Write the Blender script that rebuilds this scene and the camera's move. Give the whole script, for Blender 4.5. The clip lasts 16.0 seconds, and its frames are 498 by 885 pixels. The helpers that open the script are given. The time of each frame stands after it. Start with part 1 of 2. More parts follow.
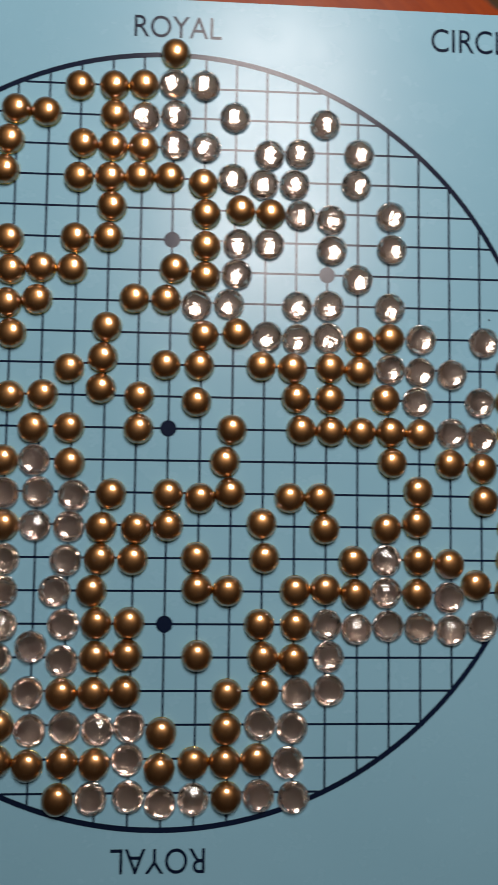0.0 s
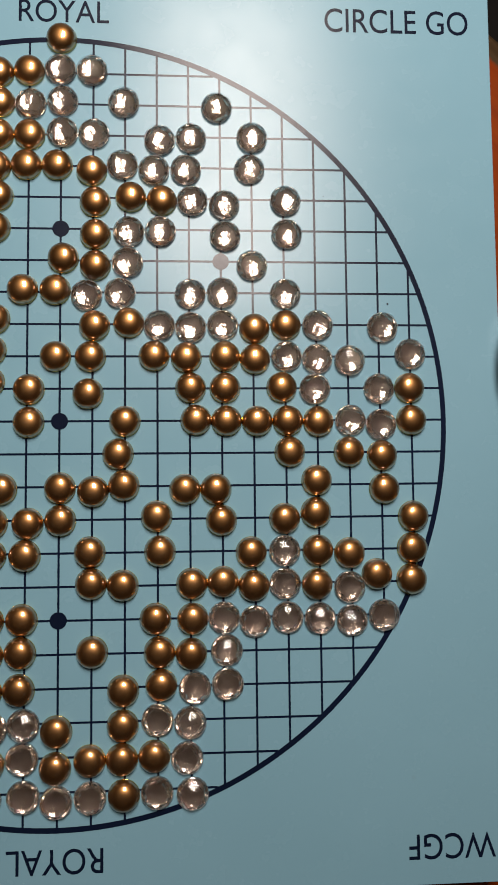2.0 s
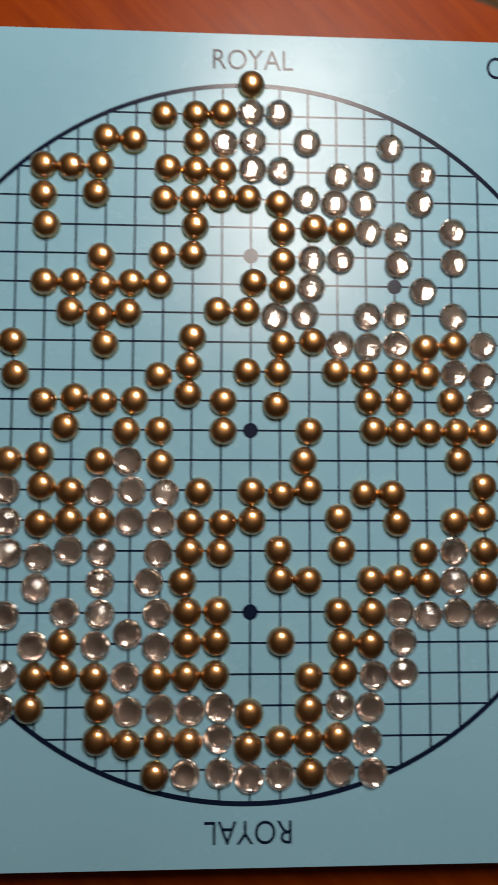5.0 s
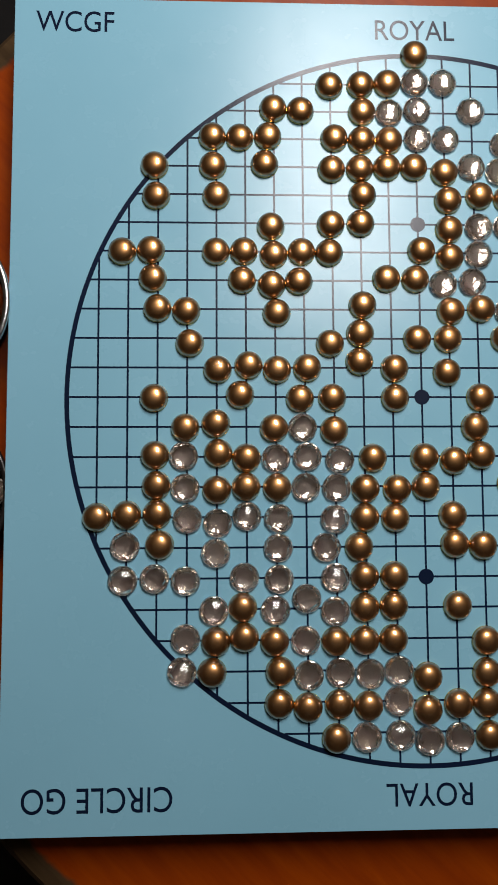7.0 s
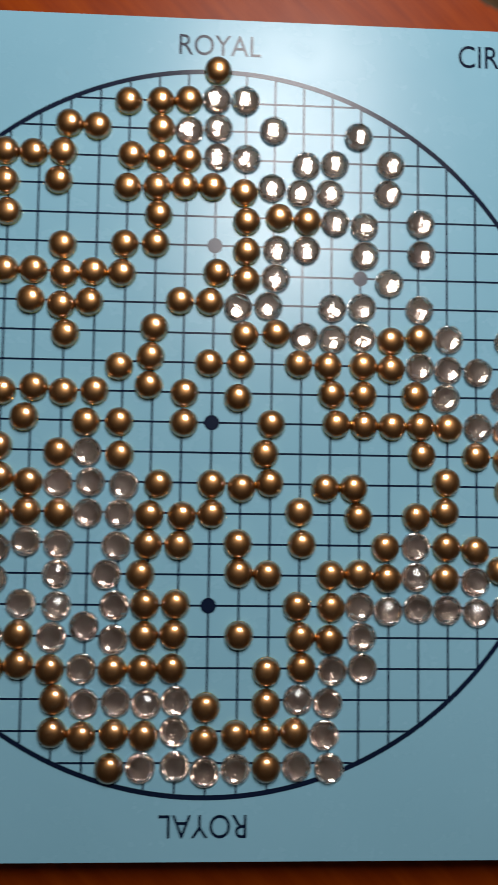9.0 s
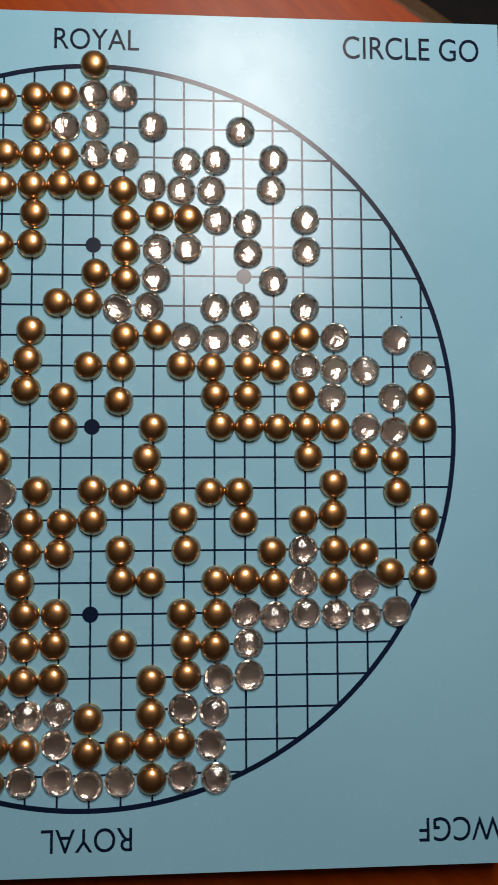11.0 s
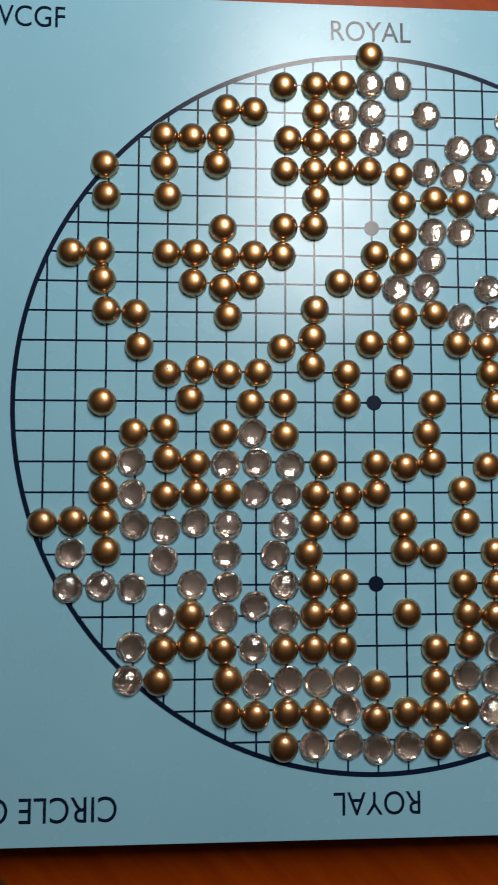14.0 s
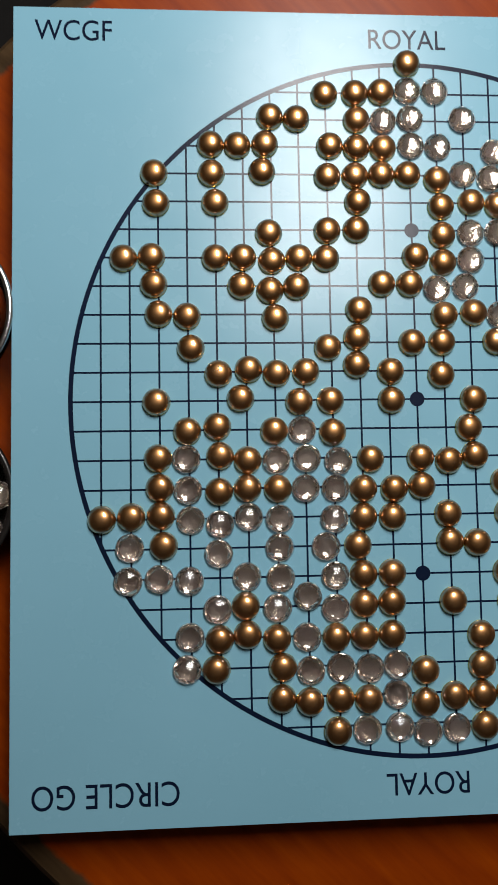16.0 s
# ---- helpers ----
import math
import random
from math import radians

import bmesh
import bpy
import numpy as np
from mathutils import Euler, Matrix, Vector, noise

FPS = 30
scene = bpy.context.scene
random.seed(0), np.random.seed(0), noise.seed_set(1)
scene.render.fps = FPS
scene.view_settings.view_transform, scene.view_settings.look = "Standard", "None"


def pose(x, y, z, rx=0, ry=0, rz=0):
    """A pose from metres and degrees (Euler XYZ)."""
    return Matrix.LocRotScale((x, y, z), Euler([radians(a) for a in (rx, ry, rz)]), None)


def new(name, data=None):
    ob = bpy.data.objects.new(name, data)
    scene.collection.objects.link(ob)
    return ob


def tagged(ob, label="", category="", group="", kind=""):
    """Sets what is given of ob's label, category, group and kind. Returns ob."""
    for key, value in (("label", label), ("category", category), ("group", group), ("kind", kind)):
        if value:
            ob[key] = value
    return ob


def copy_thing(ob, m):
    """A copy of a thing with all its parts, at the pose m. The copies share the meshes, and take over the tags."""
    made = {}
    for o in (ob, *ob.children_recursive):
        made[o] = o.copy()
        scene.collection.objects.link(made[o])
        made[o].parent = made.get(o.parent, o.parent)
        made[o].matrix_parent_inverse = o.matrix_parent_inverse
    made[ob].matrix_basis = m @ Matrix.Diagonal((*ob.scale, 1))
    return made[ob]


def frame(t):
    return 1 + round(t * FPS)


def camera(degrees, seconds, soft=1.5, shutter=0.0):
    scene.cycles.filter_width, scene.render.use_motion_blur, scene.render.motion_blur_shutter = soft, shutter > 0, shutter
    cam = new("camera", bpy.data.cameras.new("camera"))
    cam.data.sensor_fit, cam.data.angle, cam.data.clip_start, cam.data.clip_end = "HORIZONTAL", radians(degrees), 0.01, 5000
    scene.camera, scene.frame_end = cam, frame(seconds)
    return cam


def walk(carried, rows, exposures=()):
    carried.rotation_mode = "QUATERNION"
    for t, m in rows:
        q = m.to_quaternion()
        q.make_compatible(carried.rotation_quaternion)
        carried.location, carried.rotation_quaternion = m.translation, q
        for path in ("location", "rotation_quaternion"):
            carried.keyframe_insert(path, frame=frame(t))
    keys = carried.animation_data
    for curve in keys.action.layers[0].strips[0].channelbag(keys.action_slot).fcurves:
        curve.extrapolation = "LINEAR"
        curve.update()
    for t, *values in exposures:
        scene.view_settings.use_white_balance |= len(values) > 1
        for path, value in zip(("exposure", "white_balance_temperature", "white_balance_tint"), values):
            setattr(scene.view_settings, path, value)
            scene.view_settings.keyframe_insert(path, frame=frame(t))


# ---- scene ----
CELL = 0.015      # grid spacing of the playing board
STRETCH = 1.010   # its rows stand a little farther apart than its columns
TOP = 0.034       # height of the board's face over the table

cam = camera(37.5, 16.0, soft=1.1, shutter=0.7)
PATH = [
    (0, 0.0194, -0.0303, 0.3800, 3.97, -3.16, 0.74),
    (0.5, 0.0454, -0.0300, 0.3793, 3.89, -3.09, 0.23),
    (1, 0.0601, -0.0295, 0.3781, 3.54, -3.73, -0.07),
    (1.5, 0.0661, -0.0319, 0.3776, 4.06, -3.83, -0.97),
    (2, 0.0664, -0.0329, 0.3760, 3.80, -3.50, -0.60),
    (2.5, 0.0689, -0.0388, 0.3766, 4.29, -2.44, -0.72),
    (3, 0.0624, -0.0399, 0.3831, 3.43, -2.87, -0.83),
    (3.5, 0.0556, -0.0430, 0.3861, 3.70, -3.20, -0.57),
    (4, 0.0415, -0.0390, 0.3909, 3.35, -3.06, -0.67),
    (4.5, 0.0160, -0.0394, 0.3985, 4.01, -2.82, -1.02),
    (5, -0.0185, -0.0362, 0.4048, 4.63, -2.75, 0.14),
    (5.2, -0.0303, -0.0372, 0.4069, 4.89, -2.10, 0.17),
    (6, -0.0830, -0.0420, 0.4055, 4.75, -2.20, 0.00),
    (6.6, -0.1045, -0.0500, 0.4040, 4.65, -2.10, -0.25),
    (7.3, -0.0972, -0.0536, 0.4027, 4.60, -2.10, -0.41),
    (7.5, -0.0914, -0.0514, 0.4022, 4.47, -2.22, -0.52),
    (8, -0.0681, -0.0472, 0.4020, 4.78, -2.07, 0.37),
    (8.5, -0.0335, -0.0406, 0.4060, 5.10, -2.93, 0.53),
    (9, 0.0027, -0.0348, 0.4019, 3.87, -2.59, 0.88),
    (9.5, 0.0356, -0.0395, 0.3980, 4.36, -2.15, 0.24),
    (9.7, 0.0433, -0.0357, 0.3975, 3.63, -2.52, 0.37),
    (10.75, 0.0600, -0.0305, 0.3964, 3.60, -3.10, -0.30),
    (11.8, 0.0268, -0.0375, 0.3957, 4.73, -3.56, 0.00),
    (12, 0.0190, -0.0407, 0.3949, 5.23, -3.31, 0.25),
    (12.5, -0.0155, -0.0416, 0.3983, 3.91, -3.60, -0.57),
    (13, -0.0533, -0.0418, 0.3952, 4.43, -3.36, -0.64),
    (13.5, -0.0710, -0.0425, 0.3981, 3.84, -3.00, -0.85),
    (14, -0.0848, -0.0481, 0.3998, 4.31, -3.33, 0.02),
    (14.5, -0.0936, -0.0521, 0.3977, 3.45, -2.50, -1.18),
    (15, -0.0991, -0.0534, 0.3994, 4.07, -2.77, -1.72),
    (15.5, -0.1066, -0.0513, 0.4031, 4.06, -3.37, -1.05),
    (16, -0.1121, -0.0484, 0.4122, 4.07, -3.40, -0.99),
]
# seconds, stops, kelvin, tint: the phone's white balance drifts
EXPOSURE = [(0.0, -0.07, 7540, 28), (1.5, -0.03, 8040, 28), (3.5, 0.05, 8160, 28), (5.0, 0.05, 7980, 26), (7.5, 0.17, 6930, 21), (8.0, 0.17, 6880, 21), (8.5, 0.07, 7030, 22),
            (9.5, 0.03, 7080, 23), (12.0, 0.06, 7690, 25), (12.5, 0.06, 7590, 25), (14.5, 0.15, 7130, 20), (16.0, 0.20, 7060, 20)]
walk(cam, [(t, pose(x, y, z, rx, ry, rz)) for t, x, y, z, rx, ry, rz in PATH], EXPOSURE)

# ---- light: one long lamp over the far side of the table, plus a ceiling fill, in a dim room ----
world = bpy.data.worlds.new("dim_room_air")
world.use_nodes = True
world.node_tree.nodes["Background"].inputs["Color"].default_value = (0.9, 0.85, 0.8, 1)
world.node_tree.nodes["Background"].inputs["Strength"].default_value = 0.02
scene.world = world

LAMP = (0.12, 0.61, 1.00)
lamp_data = bpy.data.lights.new("ceiling_lamp_light", "AREA")
lamp_data.shape, lamp_data.size, lamp_data.size_y = "RECTANGLE", 0.27, 0.60
lamp_data.energy, lamp_data.color = 16.6, (0.855, 0.915, 0.905)
lamp_light = new("ceiling_lamp_light", lamp_data)
lamp_light.matrix_world = pose(LAMP[0], LAMP[1], LAMP[2] - 0.012)
# added fill above the lamp: brightens the ceiling for soft bounce and reflections
glow_data = bpy.data.lights.new("ceiling_lamp_uplight", "AREA")
glow_data.shape, glow_data.size, glow_data.size_y = "RECTANGLE", 0.27, 0.60
glow_data.energy, glow_data.color = 1.5, (0.87, 0.95, 0.98)
glow_light = new("ceiling_lamp_uplight", glow_data)
glow_light.matrix_world = pose(LAMP[0], LAMP[1], LAMP[2] + 0.05, 180)


# ---- materials ----
def material(name):
    m = bpy.data.materials.new(name)
    m.use_nodes = True
    return m, m.node_tree.nodes, m.node_tree.links, m.node_tree.nodes["Principled BSDF"]


def wire(links, a, out, b, into):
    links.new(a.outputs[out], b.inputs[into])


def noise_node(nodes, links, scale, detail=4.0, coords="Object", stretch=(1, 1, 1), rough=0.55):
    tc, mp, nz = nodes.new("ShaderNodeTexCoord"), nodes.new("ShaderNodeMapping"), nodes.new("ShaderNodeTexNoise")
    mp.inputs["Scale"].default_value = stretch
    nz.inputs["Scale"].default_value, nz.inputs["Detail"].default_value, nz.inputs["Roughness"].default_value = scale, detail, rough
    wire(links, tc, coords, mp, "Vector")
    wire(links, mp, "Vector", nz, "Vector")
    return nz


def ramp_node(nodes, links, src, out, stops):
    r = nodes.new("ShaderNodeValToRGB")
    while len(r.color_ramp.elements) < len(stops):
        r.color_ramp.elements.new(0.5)
    for e, (p, c) in zip(r.color_ramp.elements, stops):
        e.position, e.color = p, (*c, 1)
    wire(links, src, out, r, "Fac")
    return r


def range_node(nodes, links, src, out, low, high):
    r = nodes.new("ShaderNodeMapRange")
    r.inputs["To Min"].default_value, r.inputs["To Max"].default_value = low, high
    wire(links, src, out, r, "Value")
    return r


def bump_node(nodes, links, src, out, bsdf, strength, distance):
    b = nodes.new("ShaderNodeBump")
    b.inputs["Strength"].default_value, b.inputs["Distance"].default_value = strength, distance
    wire(links, src, out, b, "Height")
    wire(links, b, "Normal", bsdf, "Normal")
    return b


def printed(name, dark, light, rough, gloss=0.31):
    """Printed plastic sheet: nearly even colour, faint clouding, fine orange-peel gloss."""
    m, nodes, links, bsdf = material(name)
    cloud = noise_node(nodes, links, 9.0, 5.0)
    wire(links, ramp_node(nodes, links, cloud, "Fac", [(0.3, dark), (0.7, light)]), "Color", bsdf, "Base Color")
    wire(links, range_node(nodes, links, noise_node(nodes, links, 60.0, 6.0), "Fac", rough - 0.05, rough + 0.06), "Result", bsdf, "Roughness")
    bsdf.inputs["Specular IOR Level"].default_value = gloss
    peel = noise_node(nodes, links, 900.0, 2.0)
    bump_node(nodes, links, peel, "Fac", bsdf, 0.022, 0.0003)
    return m


def gold_paint():
    m, nodes, links, bsdf = material("gold_pearl_paint")
    info = nodes.new("ShaderNodeObjectInfo")
    tint = ramp_node(nodes, links, info, "Random", [(0.0, (0.375, 0.174, 0.056)), (0.5, (0.415, 0.197, 0.067)), (1.0, (0.455, 0.220, 0.078))])
    wire(links, tint, "Color", bsdf, "Base Color")
    bsdf.inputs["Metallic"].default_value = 0.97
    fleck = noise_node(nodes, links, 700.0, 5.0)
    wire(links, range_node(nodes, links, fleck, "Fac", 0.31, 0.37), "Result", bsdf, "Roughness")
    bsdf.inputs["Coat Weight"].default_value = 1.0
    bsdf.inputs["Coat Roughness"].default_value = 0.06
    bsdf.inputs["Coat IOR"].default_value = 2.2
    dents = noise_node(nodes, links, 160.0, 3.0)
    bump_node(nodes, links, dents, "Fac", bsdf, 0.035, 0.0006)
    return m


def gold_edge():
    m, nodes, links, bsdf = material("gold_glint_rim")
    # yellower and brighter than the stone, to lift the glints where stones touch
    bsdf.inputs["Base Color"].default_value = (0.95, 0.64, 0.22, 1)
    bsdf.inputs["Metallic"].default_value = 1.0
    wire(links, range_node(nodes, links, noise_node(nodes, links, 900.0, 3.0), "Fac", 0.04, 0.10), "Result", bsdf, "Roughness")
    return m


def clear_acrylic():
    m, nodes, links, bsdf = material("clear_acrylic")
    bsdf.inputs["Base Color"].default_value = (0.97, 0.95, 0.94, 1)
    bsdf.inputs["Transmission Weight"].default_value = 1.0
    bsdf.inputs["IOR"].default_value = 1.49
    wire(links, range_node(nodes, links, noise_node(nodes, links, 300.0, 3.0), "Fac", 0.0, 0.03), "Result", bsdf, "Roughness")
    return m


def foil():
    m, nodes, links, bsdf = material("silver_foil")
    wire(links, ramp_node(nodes, links, noise_node(nodes, links, 250.0, 4.0), "Fac", [(0.3, (0.90, 0.77, 0.69)), (0.7, (0.96, 0.84, 0.76))]), "Color", bsdf, "Base Color")
    bsdf.inputs["Metallic"].default_value = 0.942
    bsdf.inputs["Roughness"].default_value = 0.10
    bump_node(nodes, links, noise_node(nodes, links, 350.0, 2.0), "Fac", bsdf, 0.12, 0.0005)
    return m


def varnished_wood(name, dark, mid, light, rough, worn_from=0.0):
    m, nodes, links, bsdf = material(name)
    grain = noise_node(nodes, links, 14.0, 9.0, stretch=(1.0, 9.0, 1.0), rough=0.65)
    lacquer = ramp_node(nodes, links, grain, "Fac", [(0.28, dark), (0.5, mid), (0.74, light)])
    if worn_from:
        tc, flat, size = nodes.new("ShaderNodeTexCoord"), nodes.new("ShaderNodeVectorMath"), nodes.new("ShaderNodeVectorMath")
        flat.operation, size.operation = "MULTIPLY", "LENGTH"
        flat.inputs[1].default_value = (1, 1, 0)
        wire(links, tc, "Object", flat, 0)
        wire(links, flat, "Vector", size, 0)
        ragged = nodes.new("ShaderNodeMath")
        ragged.operation, ragged.inputs[1].default_value = "MULTIPLY_ADD", 0.012
        wire(links, noise_node(nodes, links, 45.0, 5.0), "Fac", ragged, 0)
        links.new(size.outputs["Value"], ragged.inputs[2])
        edge = nodes.new("ShaderNodeMapRange")
        edge.inputs["From Min"].default_value, edge.inputs["From Max"].default_value = worn_from + 0.006, worn_from + 0.0085
        wire(links, ragged, "Value", edge, "Value")
        bare = ramp_node(nodes, links, grain, "Fac", [(0.3, (0.030, 0.017, 0.008)), (0.7, (0.065, 0.038, 0.018))])
        mix = nodes.new("ShaderNodeMix")
        mix.data_type = "RGBA"
        wire(links, edge, "Result", mix, "Factor")
        links.new(lacquer.outputs["Color"], mix.inputs[6])
        links.new(bare.outputs["Color"], mix.inputs[7])
        links.new(mix.outputs[2], bsdf.inputs["Base Color"])
    else:
        wire(links, lacquer, "Color", bsdf, "Base Color")
    wear = noise_node(nodes, links, 40.0, 5.0)
    wire(links, range_node(nodes, links, wear, "Fac", rough - 0.07, rough + 0.1), "Result", bsdf, "Roughness")
    bsdf.inputs["Specular IOR Level"].default_value = 0.13
    bump_node(nodes, links, grain, "Fac", bsdf, 0.07, 0.0008)
    return m


def plain(name, a, b, rough, scale=12.0, metal=0.0):
    m, nodes, links, bsdf = material(name)
    nz = noise_node(nodes, links, scale, 6.0)
    wire(links, ramp_node(nodes, links, nz, "Fac", [(0.3, a), (0.7, b)]), "Color", bsdf, "Base Color")
    bsdf.inputs["Roughness"].default_value, bsdf.inputs["Metallic"].default_value = rough, metal
    bump_node(nodes, links, noise_node(nodes, links, scale * 12, 4.0), "Fac", bsdf, 0.15, 0.001)
    return m


def glass_material():
    m, nodes, links, bsdf = material("bowl_glass")
    bsdf.inputs["Base Color"].default_value = (0.93, 0.95, 0.95, 1)
    bsdf.inputs["Transmission Weight"].default_value = 1.0
    bsdf.inputs["Roughness"].default_value = 0.02
    return m


BLUE = printed("pale_blue_laminate", (0.166, 0.378, 0.482), (0.182, 0.403, 0.513), 0.26)
INK = printed("navy_black_ink", (0.003, 0.008, 0.022), (0.004, 0.010, 0.030), 0.20, 0.20)
GOLD, GOLD_EDGE, ACRYLIC, FOIL = gold_paint(), gold_edge(), clear_acrylic(), foil()
WOOD = varnished_wood("orange_varnished_wood", (0.175, 0.021, 0.001), (0.220, 0.030, 0.001), (0.265, 0.042, 0.001), 0.33, 21.2 * CELL - 0.016)
WOOD_EDGE = varnished_wood("worn_brown_wood_edge", (0.13, 0.075, 0.04), (0.20, 0.12, 0.065), (0.27, 0.17, 0.10), 0.5)
CREAM = plain("cream_board_core", (0.55, 0.48, 0.36), (0.66, 0.58, 0.45), 0.6, 60.0)
BLACK_EDGE = plain("black_edge_tape", (0.012, 0.012, 0.013), (0.02, 0.02, 0.021), 0.45, 60.0)
PLASTER = plain("warm_beige_plaster", (0.42, 0.35, 0.29), (0.50, 0.42, 0.35), 0.8, 3.0)
CEILING = plain("ceiling_paint", (0.70, 0.67, 0.63), (0.76, 0.73, 0.69), 0.85, 3.0)
CARPET = plain("dark_carpet", (0.003, 0.003, 0.003), (0.006, 0.005, 0.005), 0.95, 30.0)
CHROME = plain("chrome", (0.45, 0.44, 0.43), (0.58, 0.57, 0.56), 0.18, 80.0, 1.0)
BLACK_BOWL = plain("black_lacquer", (0.008, 0.007, 0.007), (0.014, 0.012, 0.011), 0.25, 50.0)
BRONZE = plain("dark_bronze_plastic", (0.045, 0.030, 0.016), (0.075, 0.052, 0.028), 0.3, 50.0)
GLASS = glass_material()
SCUFF = plain("bare_scuffed_plastic", (0.42, 0.28, 0.17), (0.62, 0.47, 0.33), 0.5, 500.0, 0.3)
# pale tone in place of light refracted at the gems' rims
RIM_PALE = plain("pale_rim_light", (0.74, 0.75, 0.75), (0.92, 0.92, 0.90), 0.35, 400.0, 0.6)


# ---- mesh helpers ----
def part(name, bm, mat, parent=None, label="", smooth=False, at=None):
    me = bpy.data.meshes.new(name)
    if smooth:
        for f in bm.faces:
            f.smooth = True
    bm.to_mesh(me)
    bm.free()
    me.materials.append(mat)
    ob = new(name, me)
    if at is not None:
        ob.matrix_basis = at
    if parent:
        ob.parent = parent
    if label:
        ob["label"] = label
    return ob


def box(x0, x1, y0, y1, z0, z1, bevel=0.0, segments=2):
    bm = bmesh.new()
    bmesh.ops.create_cube(bm, size=1.0, matrix=Matrix.Translation(((x0 + x1) / 2, (y0 + y1) / 2, (z0 + z1) / 2)) @ Matrix.Diagonal((x1 - x0, y1 - y0, z1 - z0, 1)))
    if bevel:
        bmesh.ops.bevel(bm, geom=bm.edges[:], offset=bevel, segments=segments, affect="EDGES", profile=0.5)
    return bm


def lathe(profile, n, closed=False):
    """A body turned about z from (radius, height) pairs; a radius of 0 closes an end."""
    bm, rings = bmesh.new(), []
    for r, z in profile:
        if r <= 0:
            rings.append([bm.verts.new((0, 0, z))])
        else:
            rings.append([bm.verts.new((r * math.cos(2 * math.pi * k / n), r * math.sin(2 * math.pi * k / n), z)) for k in range(n)])
    pairs = list(zip(rings, rings[1:])) + ([(rings[-1], rings[0])] if closed else [])
    for a, b in pairs:
        for k in range(n):
            q = [a[k % len(a)], a[(k + 1) % len(a)], b[(k + 1) % len(b)], b[k % len(b)]]
            q = [v for i, v in enumerate(q) if v not in q[:i]]
            if len(q) > 2:
                bm.faces.new(q)
    bmesh.ops.recalc_face_normals(bm, faces=bm.faces[:])
    return bm


# ---- room ----
FLOOR = -0.72
ROOM_X, ROOM_Y, ROOM_TOP = 1.9, 2.1, 1.72
tagged(part("floor", box(-ROOM_X, ROOM_X, -ROOM_Y, ROOM_Y, FLOOR - 0.1, FLOOR), CARPET), "dark carpeted floor below the table", "floor", kind="structure")
# ceiling and walls are unseen, added for bounce light and reflections in the stones
tagged(part("ceiling", box(-ROOM_X, ROOM_X, -ROOM_Y, ROOM_Y, ROOM_TOP, ROOM_TOP + 0.1), CEILING), "unseen off-white ceiling added for bounce light", "ceiling", kind="structure")
for name, x0, x1, y0, y1 in (("wall_north", -ROOM_X - 0.1, ROOM_X + 0.1, ROOM_Y, ROOM_Y + 0.1), ("wall_south", -ROOM_X - 0.1, ROOM_X + 0.1, -ROOM_Y - 0.1, -ROOM_Y),
                             ("wall_east", ROOM_X, ROOM_X + 0.1, -ROOM_Y, ROOM_Y), ("wall_west", -ROOM_X - 0.1, -ROOM_X, -ROOM_Y, ROOM_Y)):
    tagged(part(name, box(x0, x1, y0, y1, FLOOR - 0.1, ROOM_TOP + 0.1), PLASTER), "unseen warm beige wall added for bounce light", "wall", kind="structure")

# ---- ceiling lamp: a long tray hung on two rods over the table's far side ----
lamp = tagged(new("ceiling_lamp"), "long rectangular pendant lamp hung from the ceiling", "lamp")
lamp.matrix_basis = pose(*LAMP)
part("housing", box(-0.15, 0.15, -0.315, 0.315, 0.0, 0.035, 0.004), plain("lamp_housing_paint", (0.6, 0.6, 0.58), (0.68, 0.68, 0.66), 0.4), lamp)
for y in (-0.18, 0.18):
    part("rod", lathe([(0, 0.03), (0.004, 0.03), (0.004, ROOM_TOP - LAMP[2]), (0, ROOM_TOP - LAMP[2])], 10), CHROME, lamp, at=pose(0, y, 0))

# ---- table ----
table = tagged(new("round_table"), "rounded orange-varnished wooden table with a worn grey-brown edge", "table")
TABLE_R = 21.2 * CELL
table.matrix_basis = pose(1.3 * CELL, -1.6 * CELL, FLOOR, 0, 0, -45)
H = -FLOOR
part("tabletop", lathe([(0, H - 0.03), (TABLE_R - 0.006, H - 0.03), (TABLE_R - 0.001, H - 0.026), (TABLE_R, H - 0.015), (TABLE_R - 0.001, H - 0.005), (TABLE_R - 0.005, H - 0.0008), (TABLE_R - 0.012, H), (0, H)], 144), WOOD, table, at=Matrix.Diagonal((1.08, 1, 1, 1)))
part("pedestal", lathe([(0, 0.02), (0.05, 0.02), (0.035, 0.08), (0.025, 0.3), (0.03, H - 0.08), (0.09, H - 0.03), (0, H - 0.03)], 32), WOOD_EDGE, table, smooth=True)
part("foot_plate", lathe([(0, 0), (0.2, 0), (0.2, 0.012), (0.05, 0.024), (0, 0.024)], 48), WOOD_EDGE, table)

# ---- playing board ----
EAST, WEST, NORTH, SOUTH = 13.92 * CELL, -14.02 * CELL, 14.11 * CELL, -14.22 * CELL
board = tagged(new("game_board"), "pale blue game board printed with a round grid, on the table", "game board")
board.matrix_basis = pose(0, 0, 0)
part("core", box(WEST + 0.0008, EAST - 0.0008, SOUTH + 0.0008, NORTH - 0.0008, 0.0, TOP - 0.0012, 0.001), BLACK_EDGE, board, "black board edge")
part("cream_layer", box(WEST - 0.0001, EAST + 0.0001, SOUTH - 0.0001, NORTH + 0.0001, TOP - 0.0012, TOP - 0.0005), CREAM, board, "cream-coloured edge line")
face = part("printed_face", box(WEST, EAST, SOUTH, NORTH, TOP - 0.0005, TOP, 0.0002), BLUE, board)

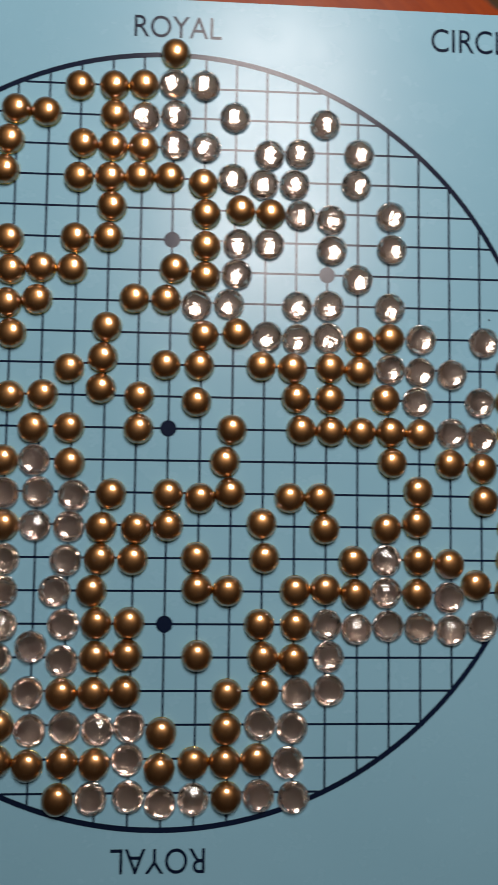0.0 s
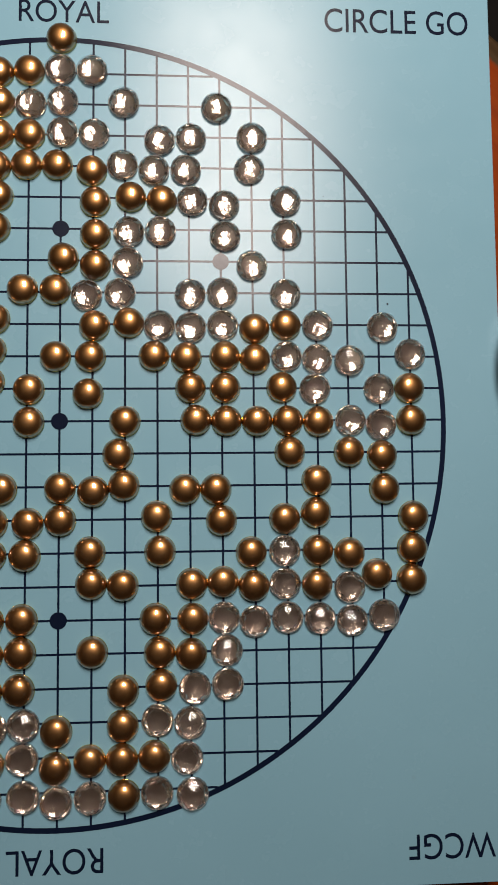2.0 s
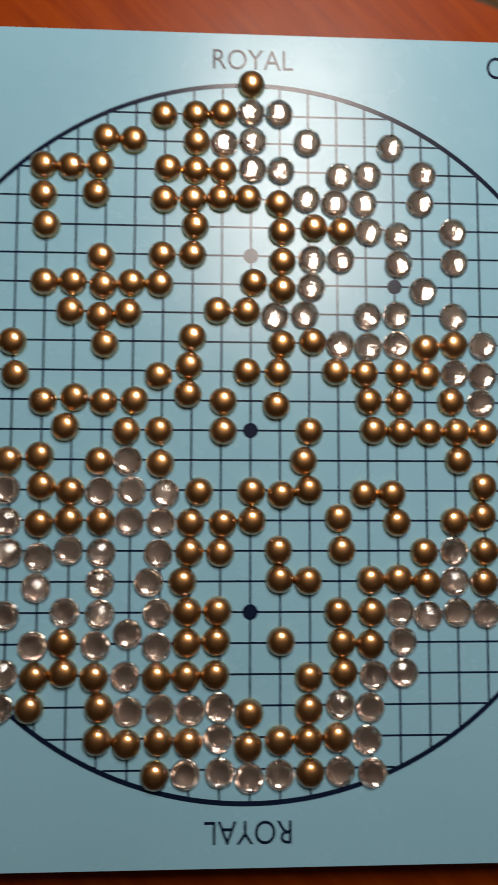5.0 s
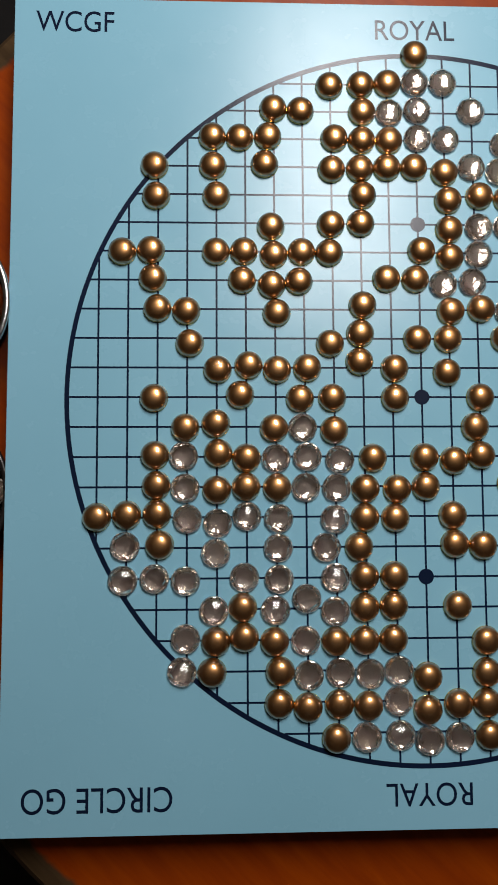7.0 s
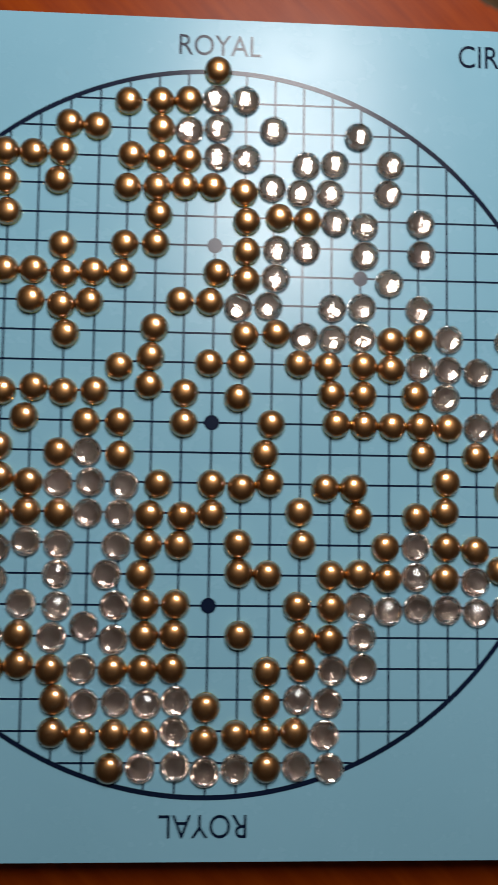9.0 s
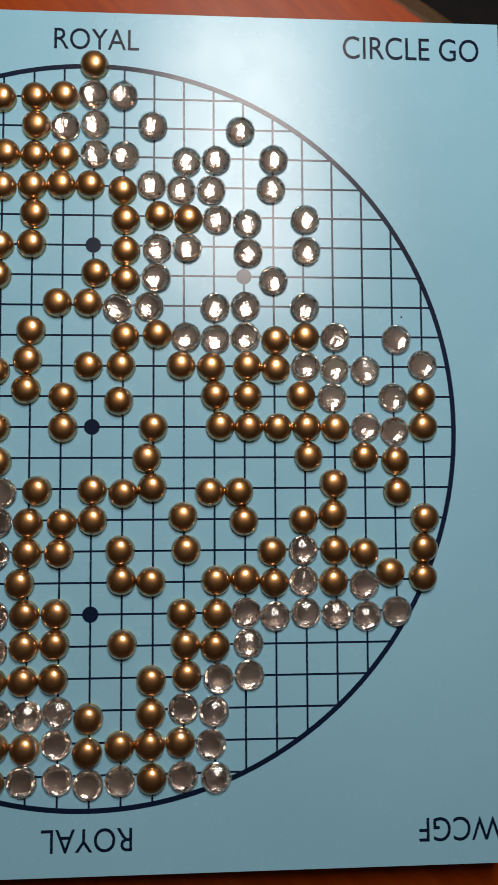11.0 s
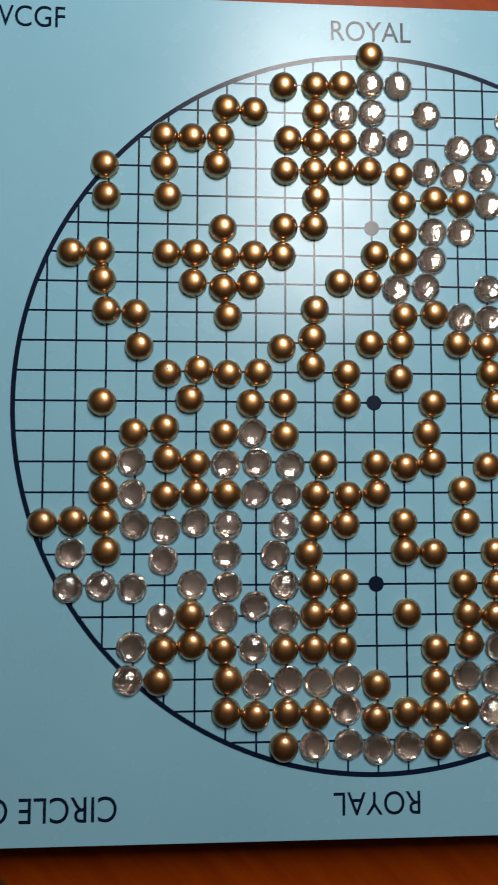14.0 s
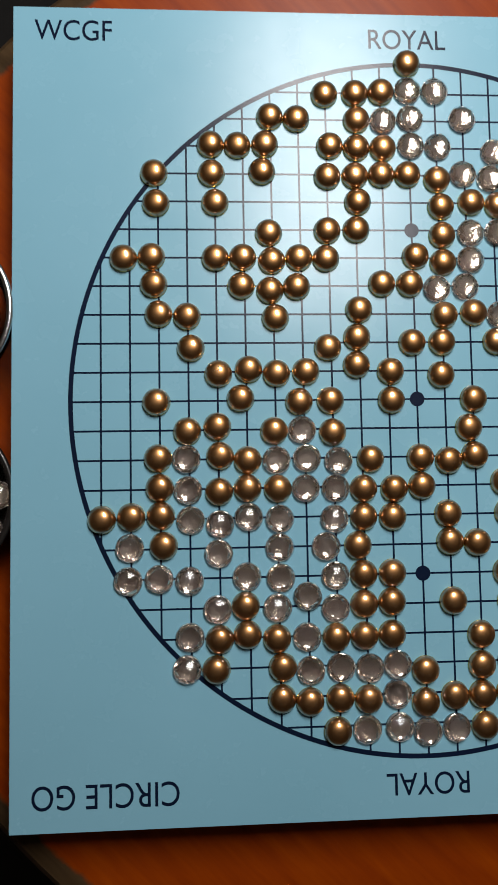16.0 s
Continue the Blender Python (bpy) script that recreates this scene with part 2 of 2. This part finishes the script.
RADIUS, TALL = 12.03 * CELL, 1.0145
LINE = 0.068 * CELL
for k in range(-11, 12):
    reach = math.sqrt(144 - k * k) * CELL
    part("grid_line", box(-reach, reach, k * CELL * STRETCH - LINE / 2, k * CELL * STRETCH + LINE / 2, TOP - 0.0001, TOP + 0.00004), INK, face)
    part("grid_line", box(k * CELL - LINE / 2, k * CELL + LINE / 2, -reach * TALL, reach * TALL, TOP - 0.0001, TOP + 0.00007), INK, face)
rim_in, rim_out = RADIUS - 0.08 * CELL, RADIUS + 0.08 * CELL
ring = lathe([(rim_in, TOP - 0.0001), (rim_out, TOP - 0.0001), (rim_out, TOP + 0.0001), (rim_in, TOP + 0.0001)], 240, closed=True)
bmesh.ops.transform(ring, matrix=Matrix.Diagonal((1, TALL, 1, 1)), verts=ring.verts)
part("grid_circle", ring, INK, face)
for cx, cy in ((0, 0), (0, 6), (0, -6), (5, 5), (-5, 5), (5, -5), (-5, -5), (6, 0), (-6, 0)):
    part("star_point", lathe([(0, TOP - 0.0001), (0.26 * CELL, TOP - 0.0001), (0.26 * CELL, TOP + 0.00013), (0, TOP + 0.00013)], 32), INK, face, at=pose(cx * CELL, cy * CELL * STRETCH, 0))

for sx, sy, size in ((10.32, 3.72, 1.0), (8.30, 7.22, 0.45)):
    part("speck", lathe([(0, TOP), (0.0005 * size, TOP), (0.0004 * size, TOP + 0.0002), (0, TOP + 0.0003)], 8), INK, face, "tiny dark speck of dirt", at=pose(sx * CELL, sy * CELL, 0))


def word(text, x0, x1, y0, y1, turned):
    """A printed word fitted into a box given in cells; turned: it faces the other player."""
    curve = bpy.data.curves.new("word", "FONT")
    curve.body, curve.extrude, curve.resolution_u, curve.offset = text, 0.01, 6, 0.001
    temp = new("word", curve)
    me = bpy.data.meshes.new_from_object(temp.evaluated_get(bpy.context.evaluated_depsgraph_get()))
    bpy.data.objects.remove(temp)
    bpy.data.curves.remove(curve)
    xs, ys = [v.co.x for v in me.vertices], [v.co.y for v in me.vertices]
    sx, sy = (x1 - x0) * CELL / (max(xs) - min(xs)), (y1 - y0) * CELL / (max(ys) - min(ys))
    for v in me.vertices:
        v.co = ((v.co.x - min(xs)) * sx, (v.co.y - min(ys)) * sy, v.co.z * 0.009)
    me.materials.clear()
    me.materials.append(INK)
    ob = new("lettering", me)
    ob.parent = face
    ob.matrix_basis = pose(0, 0, TOP, 0, 0, 180 if turned else 0) @ pose(x0 * CELL, y0 * CELL, 0)


word("ROYAL", -1.36, 1.48, 12.79, 13.53, False)
word("CIRCLE GO", 8.45, 13.22, 12.72, 13.53, False)
word("WCGF", -13.28, -10.57, 12.89, 13.65, False)
word("ROYAL", -1.37, 1.48, 12.74, 13.48, True)
word("CIRCLE GO", 8.45, 13.30, 12.70, 13.50, True)
word("WCGF", -13.30, -10.60, 12.72, 13.48, True)

# ---- stones ----
STONE_R, GEM_R = 0.486 * CELL, 0.486 * CELL
DOME = 0.70 * STONE_R


def gold_stone():
    wide, girdle = 0.972 * STONE_R, 0.0009
    dome = [(wide * math.cos(a) ** 0.92, girdle + DOME * math.sin(a) ** 0.94) for a in (math.pi / 2 * k / 14 for k in range(14))] + [(0, girdle + DOME)]
    ob = part("gold_stone", lathe([(0, 0.0004), (0.93 * STONE_R, 0.0004)] + dome, 40), GOLD, smooth=True)
    # added bead that catches glints in the gaps between neighbouring stones
    bead = [(0.957 * STONE_R + 0.00029 * math.cos(a), 0.00052 + 0.00052 * math.sin(a)) for a in (2 * math.pi * k / 10 for k in range(10))]
    part("rim", lathe(bead, 40, closed=True), GOLD_EDGE, ob, "gold rim bead, brightened for glints between stones", smooth=True)
    return tagged(ob, "gold half-round stone with a pearly metallic surface, on the board", "game stone", "gold stones")


def crumpled_foil(uneven):
    """A thin foil cup whose small flat facets tilt this way and that."""
    bm, n = bmesh.new(), 10
    tip = bm.verts.new((0, 0, 0.00022))
    rings = []
    for reach, low, high in ((0.28, 0.00014, 0.00026), (0.57, 0.00014, 0.00029), (0.85, 0.00048, 0.00088), (0.86, 0.00030, 0.00034), (0.55, 0.00004, 0.00006)):
        turn = 0.31 * len(rings)
        rings.append([bm.verts.new((reach * GEM_R * math.cos(turn + 2 * math.pi * k / n), reach * GEM_R * math.sin(turn + 2 * math.pi * k / n), uneven.uniform(low, high))) for k in range(n)])
    bottom = bm.verts.new((0, 0, 0.00004))
    for k in range(n):
        bm.faces.new((tip, rings[0][k], rings[0][(k + 1) % n]))
        bm.faces.new((bottom, rings[-1][(k + 1) % n], rings[-1][k]))
        for a, b in zip(rings, rings[1:]):
            bm.faces.new((a[k], b[k], a[(k + 1) % n]))
            bm.faces.new((b[k], b[(k + 1) % n], a[(k + 1) % n]))
    bmesh.ops.recalc_face_normals(bm, faces=bm.faces[:])
    return bm


def clear_stone(step, turn):
    """A round flat-backed acrylic gem with a chequered cut over a foil: each facet is one plane cut off a tall blank."""
    girdle, big, uneven = 0.0012, 1.12 * GEM_R, random.Random(int(step * 1000))
    low = math.sqrt(big * big - GEM_R**2)
    bm = lathe([(0, 0.0), (0.95 * GEM_R, 0.0), (GEM_R, 0.0003), (GEM_R, 0.8 * GEM_R), (0, 0.8 * GEM_R)], 22)
    for a in range(-4, 5):
        for b in range(-4, 5):
            x, y = a * step * GEM_R, b * step * GEM_R
            x, y = x * math.cos(turn) - y * math.sin(turn), x * math.sin(turn) + y * math.cos(turn)
            r = math.hypot(x, y)
            if r < 1.02 * GEM_R:
                touch = Vector((x, y, math.sqrt(big * big - r * r)))
                tilt = Vector((uneven.uniform(-0.04, 0.04), uneven.uniform(-0.04, 0.04), 0))
                cut = bmesh.ops.bisect_plane(bm, geom=bm.verts[:] + bm.edges[:] + bm.faces[:], plane_co=touch + Vector((0, 0, girdle - low)), plane_no=(touch.normalized() + tilt).normalized(), clear_outer=True)
                bmesh.ops.contextual_create(bm, geom=[e for e in cut["geom_cut"] if isinstance(e, bmesh.types.BMEdge)])
    bmesh.ops.recalc_face_normals(bm, faces=bm.faces[:])
    ob = part("clear_stone", bm, ACRYLIC)
    part("foil_back", crumpled_foil(uneven), FOIL, ob, "faceted silver foil backing")
    # added ring: paints the refracted light along the gem's rim
    part("frosted_edge", lathe([(0.89 * GEM_R, 0.0002), (0.955 * GEM_R, 0.0007), (0.945 * GEM_R, 0.00074), (0.89 * GEM_R, 0.0004)], 13, closed=True), RIM_PALE, ob, "pale ring standing for light refracted in the rim")
    return tagged(ob, "clear faceted acrylic gem with a silver foil back, on the board", "game stone", "clear stones")


GOLD_MODEL = gold_stone()
CLEAR_MODELS = [clear_stone(0.36 + 0.012 * k, 0.37 * k) for k in range(8)]
spare = [GOLD_MODEL] + CLEAR_MODELS
chance = random.Random(7)


def lay(gold, clear):
    """Stones of one row of the board, each at its place in cells."""
    for x, y in gold:
        copy_thing(GOLD_MODEL, pose(x * CELL, y * CELL, TOP + 0.00012, 0, 0, chance.uniform(0, 360)))
    for x, y in clear:
        copy_thing(chance.choice(CLEAR_MODELS), pose(x * CELL, y * CELL, TOP + 0.00012, chance.uniform(-0.6, 0.6), chance.uniform(-0.6, 0.6), chance.uniform(0, 360)))


lay(gold=[(-.00, 12.21)],
    clear=[])
lay(gold=[(-3.04, 11.01), (-1.94, 11.06), (-.99, 11.13)],
    clear=[(-.02, 11.18), (.97, 11.17)])
lay(gold=[(-5.02, 10.16), (-4.07, 10.09), (-1.90, 10.08)],
    clear=[(-.94, 10.05), (.05, 10.16), (1.96, 10.14), (4.90, 10.03)])
lay(gold=[(-7.14, 9.12), (-6.19, 9.09), (-5.21, 9.15), (-2.89, 9.11), (-1.93, 9.05), (-.97, 9.05)],
    clear=[(.05, 9.14), (1.03, 9.11), (3.09, 8.93), (4.08, 9.01), (6.02, 9.06)])
lay(gold=[(-9.13, 8.06), (-7.12, 8.07), (-5.33, 8.15), (-3.00, 7.99), (-2.01, 8.02), (-1.06, 8.07), (-.11, 8.08), (.96, 7.91)],
    clear=[(1.92, 8.11), (2.91, 7.95), (3.91, 7.97), (5.93, 8.03)])
lay(gold=[(-9.07, 6.98), (-7.00, 7.01), (-1.93, 7.07), (1.07, 6.91), (2.18, 7.08), (3.15, 6.98)],
    clear=[(4.11, 6.97), (5.12, 6.85), (7.07, 7.01)])
lay(gold=[(-5.13, 5.93), (-3.05, 6.02), (-2.01, 6.06), (1.08, 5.87)],
    clear=[(2.12, 5.95), (3.11, 5.98), (5.14, 5.84), (7.10, 5.93)])
lay(gold=[(-10.21, 5.01), (-9.24, 5.07), (-7.02, 5.03), (-6.06, 5.05), (-5.04, 4.93), (-4.08, 5.04), (-3.12, 5.01), (.09, 5.11), (1.08, 4.88)],
    clear=[(2.08, 4.97), (5.98, 4.90)])
lay(gold=[(-9.17, 4.09), (-6.13, 4.03), (-5.12, 3.87), (-4.18, 4.00), (-1.15, 4.11), (-.15, 4.10)],
    clear=[(.82, 3.93), (1.85, 4.00), (4.03, 3.98), (5.04, 4.02), (7.03, 4.00)])
lay(gold=[(-9.01, 3.04), (-8.03, 2.96), (-4.95, 2.90), (-1.99, 3.18), (1.06, 2.98), (2.12, 3.07), (6.04, 2.90), (7.03, 3.01)],
    clear=[(3.07, 2.98), (4.04, 2.92), (5.04, 2.99), (8.04, 3.00), (10.11, 2.94)])
lay(gold=[(-7.91, 1.84), (-3.13, 1.84), (-2.09, 2.20), (-.13, 2.01), (.94, 2.01), (2.90, 2.03), (3.90, 1.98), (5.10, 2.02), (6.05, 1.93)],
    clear=[(7.04, 2.01), (8.01, 1.93), (9.04, 1.88), (10.98, 2.08)])
lay(gold=[(-6.97, .94), (-5.92, 1.09), (-4.95, .94), (-3.92, 1.00), (-2.13, 1.22), (-.93, .99), (.87, .85), (4.03, 1.03), (5.10, 1.02), (6.88, 1.04), (10.94, 1.01)],
    clear=[(7.92, .98), (9.96, .98)])
lay(gold=[(-9.11, -.03), (-6.21, .08), (-4.18, -.05), (-3.08, -.02), (-.93, -.03), (2.00, -.01), (4.19, .02), (5.14, -.01), (6.10, -.02), (7.06, -.01), (8.02, -.04), (10.98, -.01)],
    clear=[(9.03, -.01), (10.00, -.15)])
lay(gold=[(-8.06, -1.04), (-7.03, -.89), (-5.07, -1.06), (-3.03, -1.13), (1.79, -1.02), (7.11, -.99), (8.97, -1.00), (10.02, -1.12)],
    clear=[(-4.11, -1.05)])
lay(gold=[(-9.07, -1.96), (-6.95, -1.90), (-6.00, -2.06), (-1.73, -2.07), (.03, -2.05), (1.03, -2.17), (1.97, -1.99), (3.84, -2.13), (4.80, -2.13), (7.94, -1.88), (10.07, -2.16)],
    clear=[(-8.11, -2.00), (-5.01, -2.08), (-3.96, -2.03), (-2.86, -2.13)])
lay(gold=[(-9.02, -2.97), (-7.00, -3.13), (-6.02, -3.03), (-4.98, -3.06), (-2.00, -3.10), (-.93, -3.12), (.05, -3.04), (2.97, -2.94), (4.96, -3.09), (6.92, -3.06), (7.90, -2.88), (10.97, -3.03)],
    clear=[(-8.06, -3.07), (-4.02, -3.06), (-2.98, -3.08)])
lay(gold=[(-10.98, -4.02), (-9.99, -3.95), (-8.99, -3.92), (-2.03, -4.07), (-1.01, -4.09), (.94, -4.01), (3.07, -4.01), (5.87, -4.08), (7.94, -4.05), (8.93, -4.15), (10.91, -4.02)],
    clear=[(-7.98, -4.09), (-6.98, -4.24), (-6.00, -4.01), (-4.94, -4.09), (-3.05, -4.12), (6.90, -4.05)])
lay(gold=[(-8.90, -4.94), (-2.25, -5.05), (.98, -4.97), (1.94, -5.03), (4.04, -5.01), (4.99, -4.97), (5.94, -5.11), (7.90, -5.09), (9.78, -4.81), (10.87, -4.98)],
    clear=[(-10.04, -4.99), (-7.04, -5.23), (-4.96, -5.06), (-3.36, -5.06), (6.90, -5.05), (8.91, -5.19)])
lay(gold=[(-2.08, -6.03), (-1.08, -6.01), (2.93, -6.05), (4.06, -6.07)],
    clear=[(-10.10, -6.10), (-9.06, -6.05), (-8.04, -6.13), (-6.09, -6.03), (-4.94, -6.09), (-3.06, -6.06), (5.02, -6.05), (5.97, -6.18), (6.97, -6.08), (7.97, -6.13), (8.97, -6.21), (9.97, -6.07)])
lay(gold=[(-6.15, -7.01), (-2.09, -7.04), (-1.12, -6.99), (1.02, -7.01), (3.05, -7.05), (4.01, -7.12)],
    clear=[(-7.10, -7.11), (-5.07, -7.10), (-4.03, -6.74), (-3.08, -7.16), (5.09, -7.03)])
lay(gold=[(-7.04, -8.11), (-6.10, -7.98), (-5.10, -8.13), (-3.08, -8.14), (-2.11, -8.12), (-1.15, -8.08), (1.95, -8.17), (3.10, -8.03)],
    clear=[(-8.04, -8.01), (-4.08, -8.10), (4.12, -8.13), (5.11, -8.04)])
lay(gold=[(-7.17, -9.11), (-4.93, -9.09), (-.03, -9.32), (1.94, -9.20)],
    clear=[(-8.15, -9.07), (-3.98, -9.22), (-2.94, -9.15), (-1.95, -9.20), (-1.00, -9.11), (2.99, -9.06), (3.97, -9.16)])
lay(gold=[(-4.97, -10.13), (-4.02, -10.26), (-2.99, -10.17), (-2.02, -10.23), (-.06, -10.39), (.96, -10.20), (1.92, -10.19), (2.89, -10.12)],
    clear=[(-1.03, -10.09), (3.87, -10.20)])
lay(gold=[(-3.10, -11.26), (1.98, -11.24)],
    clear=[(-2.10, -11.23), (-.98, -11.19), (-.02, -11.37), (.98, -11.28), (2.97, -11.19), (4.03, -11.25)])

# one gold stone whose lacquer is scuffed on top
for ob in [o for o in bpy.data.objects if o.parent is None and o.name.startswith("gold_stone") and abs(o.location.x + 6.97 * CELL) < 0.001 and abs(o.location.y - 0.94 * CELL) < 0.001]:
    tagged(ob, "gold half-round stone with a pale scuff in its lacquer")
    patch = bmesh.new()
    scar = random.Random(3)
    for k in range(16):
        a, r = scar.uniform(2.2, 4.6), scar.uniform(0.05, 0.55) * STONE_R
        corners = []
        for s in (0, 2.2, 4.1):
            x = r * math.cos(a) + scar.uniform(0.08, 0.20) * STONE_R * math.cos(a + s)
            y = r * math.sin(a) + scar.uniform(0.08, 0.20) * STONE_R * math.sin(a + s)
            corners.append((x, y, 0.0008 + DOME * math.sqrt(1 - (x * x + y * y) / (0.985 * STONE_R) ** 2)))
        low = [patch.verts.new((x, y, z - 0.00004)) for x, y, z in corners]
        tip = patch.verts.new((sum(c[0] for c in corners) / 3, sum(c[1] for c in corners) / 3, max(c[2] for c in corners) + scar.uniform(0.0001, 0.0003)))
        for p, q in ((0, 1), (1, 2), (2, 0)):
            patch.faces.new((low[p], low[q], tip))
        patch.faces.new((low[2], low[1], low[0]))
    part("scuff", patch, SCUFF, ob, "pale flaked scuff")

# ---- bowls beside the board ----
def bowl(name, x, y, mat, label, rim_mat, r=0.0525, base=0.026, height=0.037):
    thing = tagged(new(name), label, "bowl")
    thing.matrix_basis = pose(x, y, 0)
    out = [(0, 0.0), (base, 0.0), (base + 0.4 * (r - base), 0.2 * height), (base + 0.78 * (r - base), 0.55 * height), (r - 0.001, height)]
    inn = [(r - 0.004, height), (base + 0.74 * (r - base) - 0.003, 0.58 * height), (base + 0.36 * (r - base) - 0.002, 0.28 * height), (base - 0.004, 0.12 * height), (0, 0.11 * height)]
    part("body", lathe(out + inn, 64), mat, thing, smooth=True)
    tube = [(r - 0.0022 + 0.0017 * math.cos(a), height + 0.0014 * math.sin(a)) for a in (2 * math.pi * k / 10 for k in range(10))]
    part("rim", lathe(tube, 64, closed=True), rim_mat, thing, "bright polished rim", smooth=True)
    return thing


BOWL_X, GEM_BOWL_Y = -16.88 * CELL, -3.2 * CELL
bowl("glass_bowl", BOWL_X, 3.2 * CELL, GLASS, "empty clear glass bowl with a chrome rim, beside the board", CHROME, r=0.045)
bowl("stone_bowl", BOWL_X, GEM_BOWL_Y, BLACK_BOWL, "black bowl heaped with spare clear gems, beside the board", BLACK_BOWL, r=0.045, height=0.030)
bowl("brown_bowl", 17.15 * CELL, 1.9 * CELL, BRONZE, "dark brown round bowl beside the board", BRONZE, height=0.046)
# spare gems heaped in the dark bowl
for count, ring, height, tilt in ((5, 0.013, 0.0060, 8), (9, 0.0265, 0.0150, 12), (12, 0.0345, 0.0255, 16), (7, 0.018, 0.0275, 10), (1, 0.0, 0.0300, 5)):
    for k in range(count):
        a = 2 * math.pi * (k + 0.3 * chance.random()) / count
        copy_thing(CLEAR_MODELS[chance.randrange(8)], pose(BOWL_X + ring * math.cos(a), GEM_BOWL_Y + ring * math.sin(a), height, chance.uniform(-tilt, tilt), chance.uniform(-tilt, tilt), chance.uniform(0, 360)))
for ob in spare:
    for o in (*ob.children_recursive, ob):
        bpy.data.objects.remove(o)
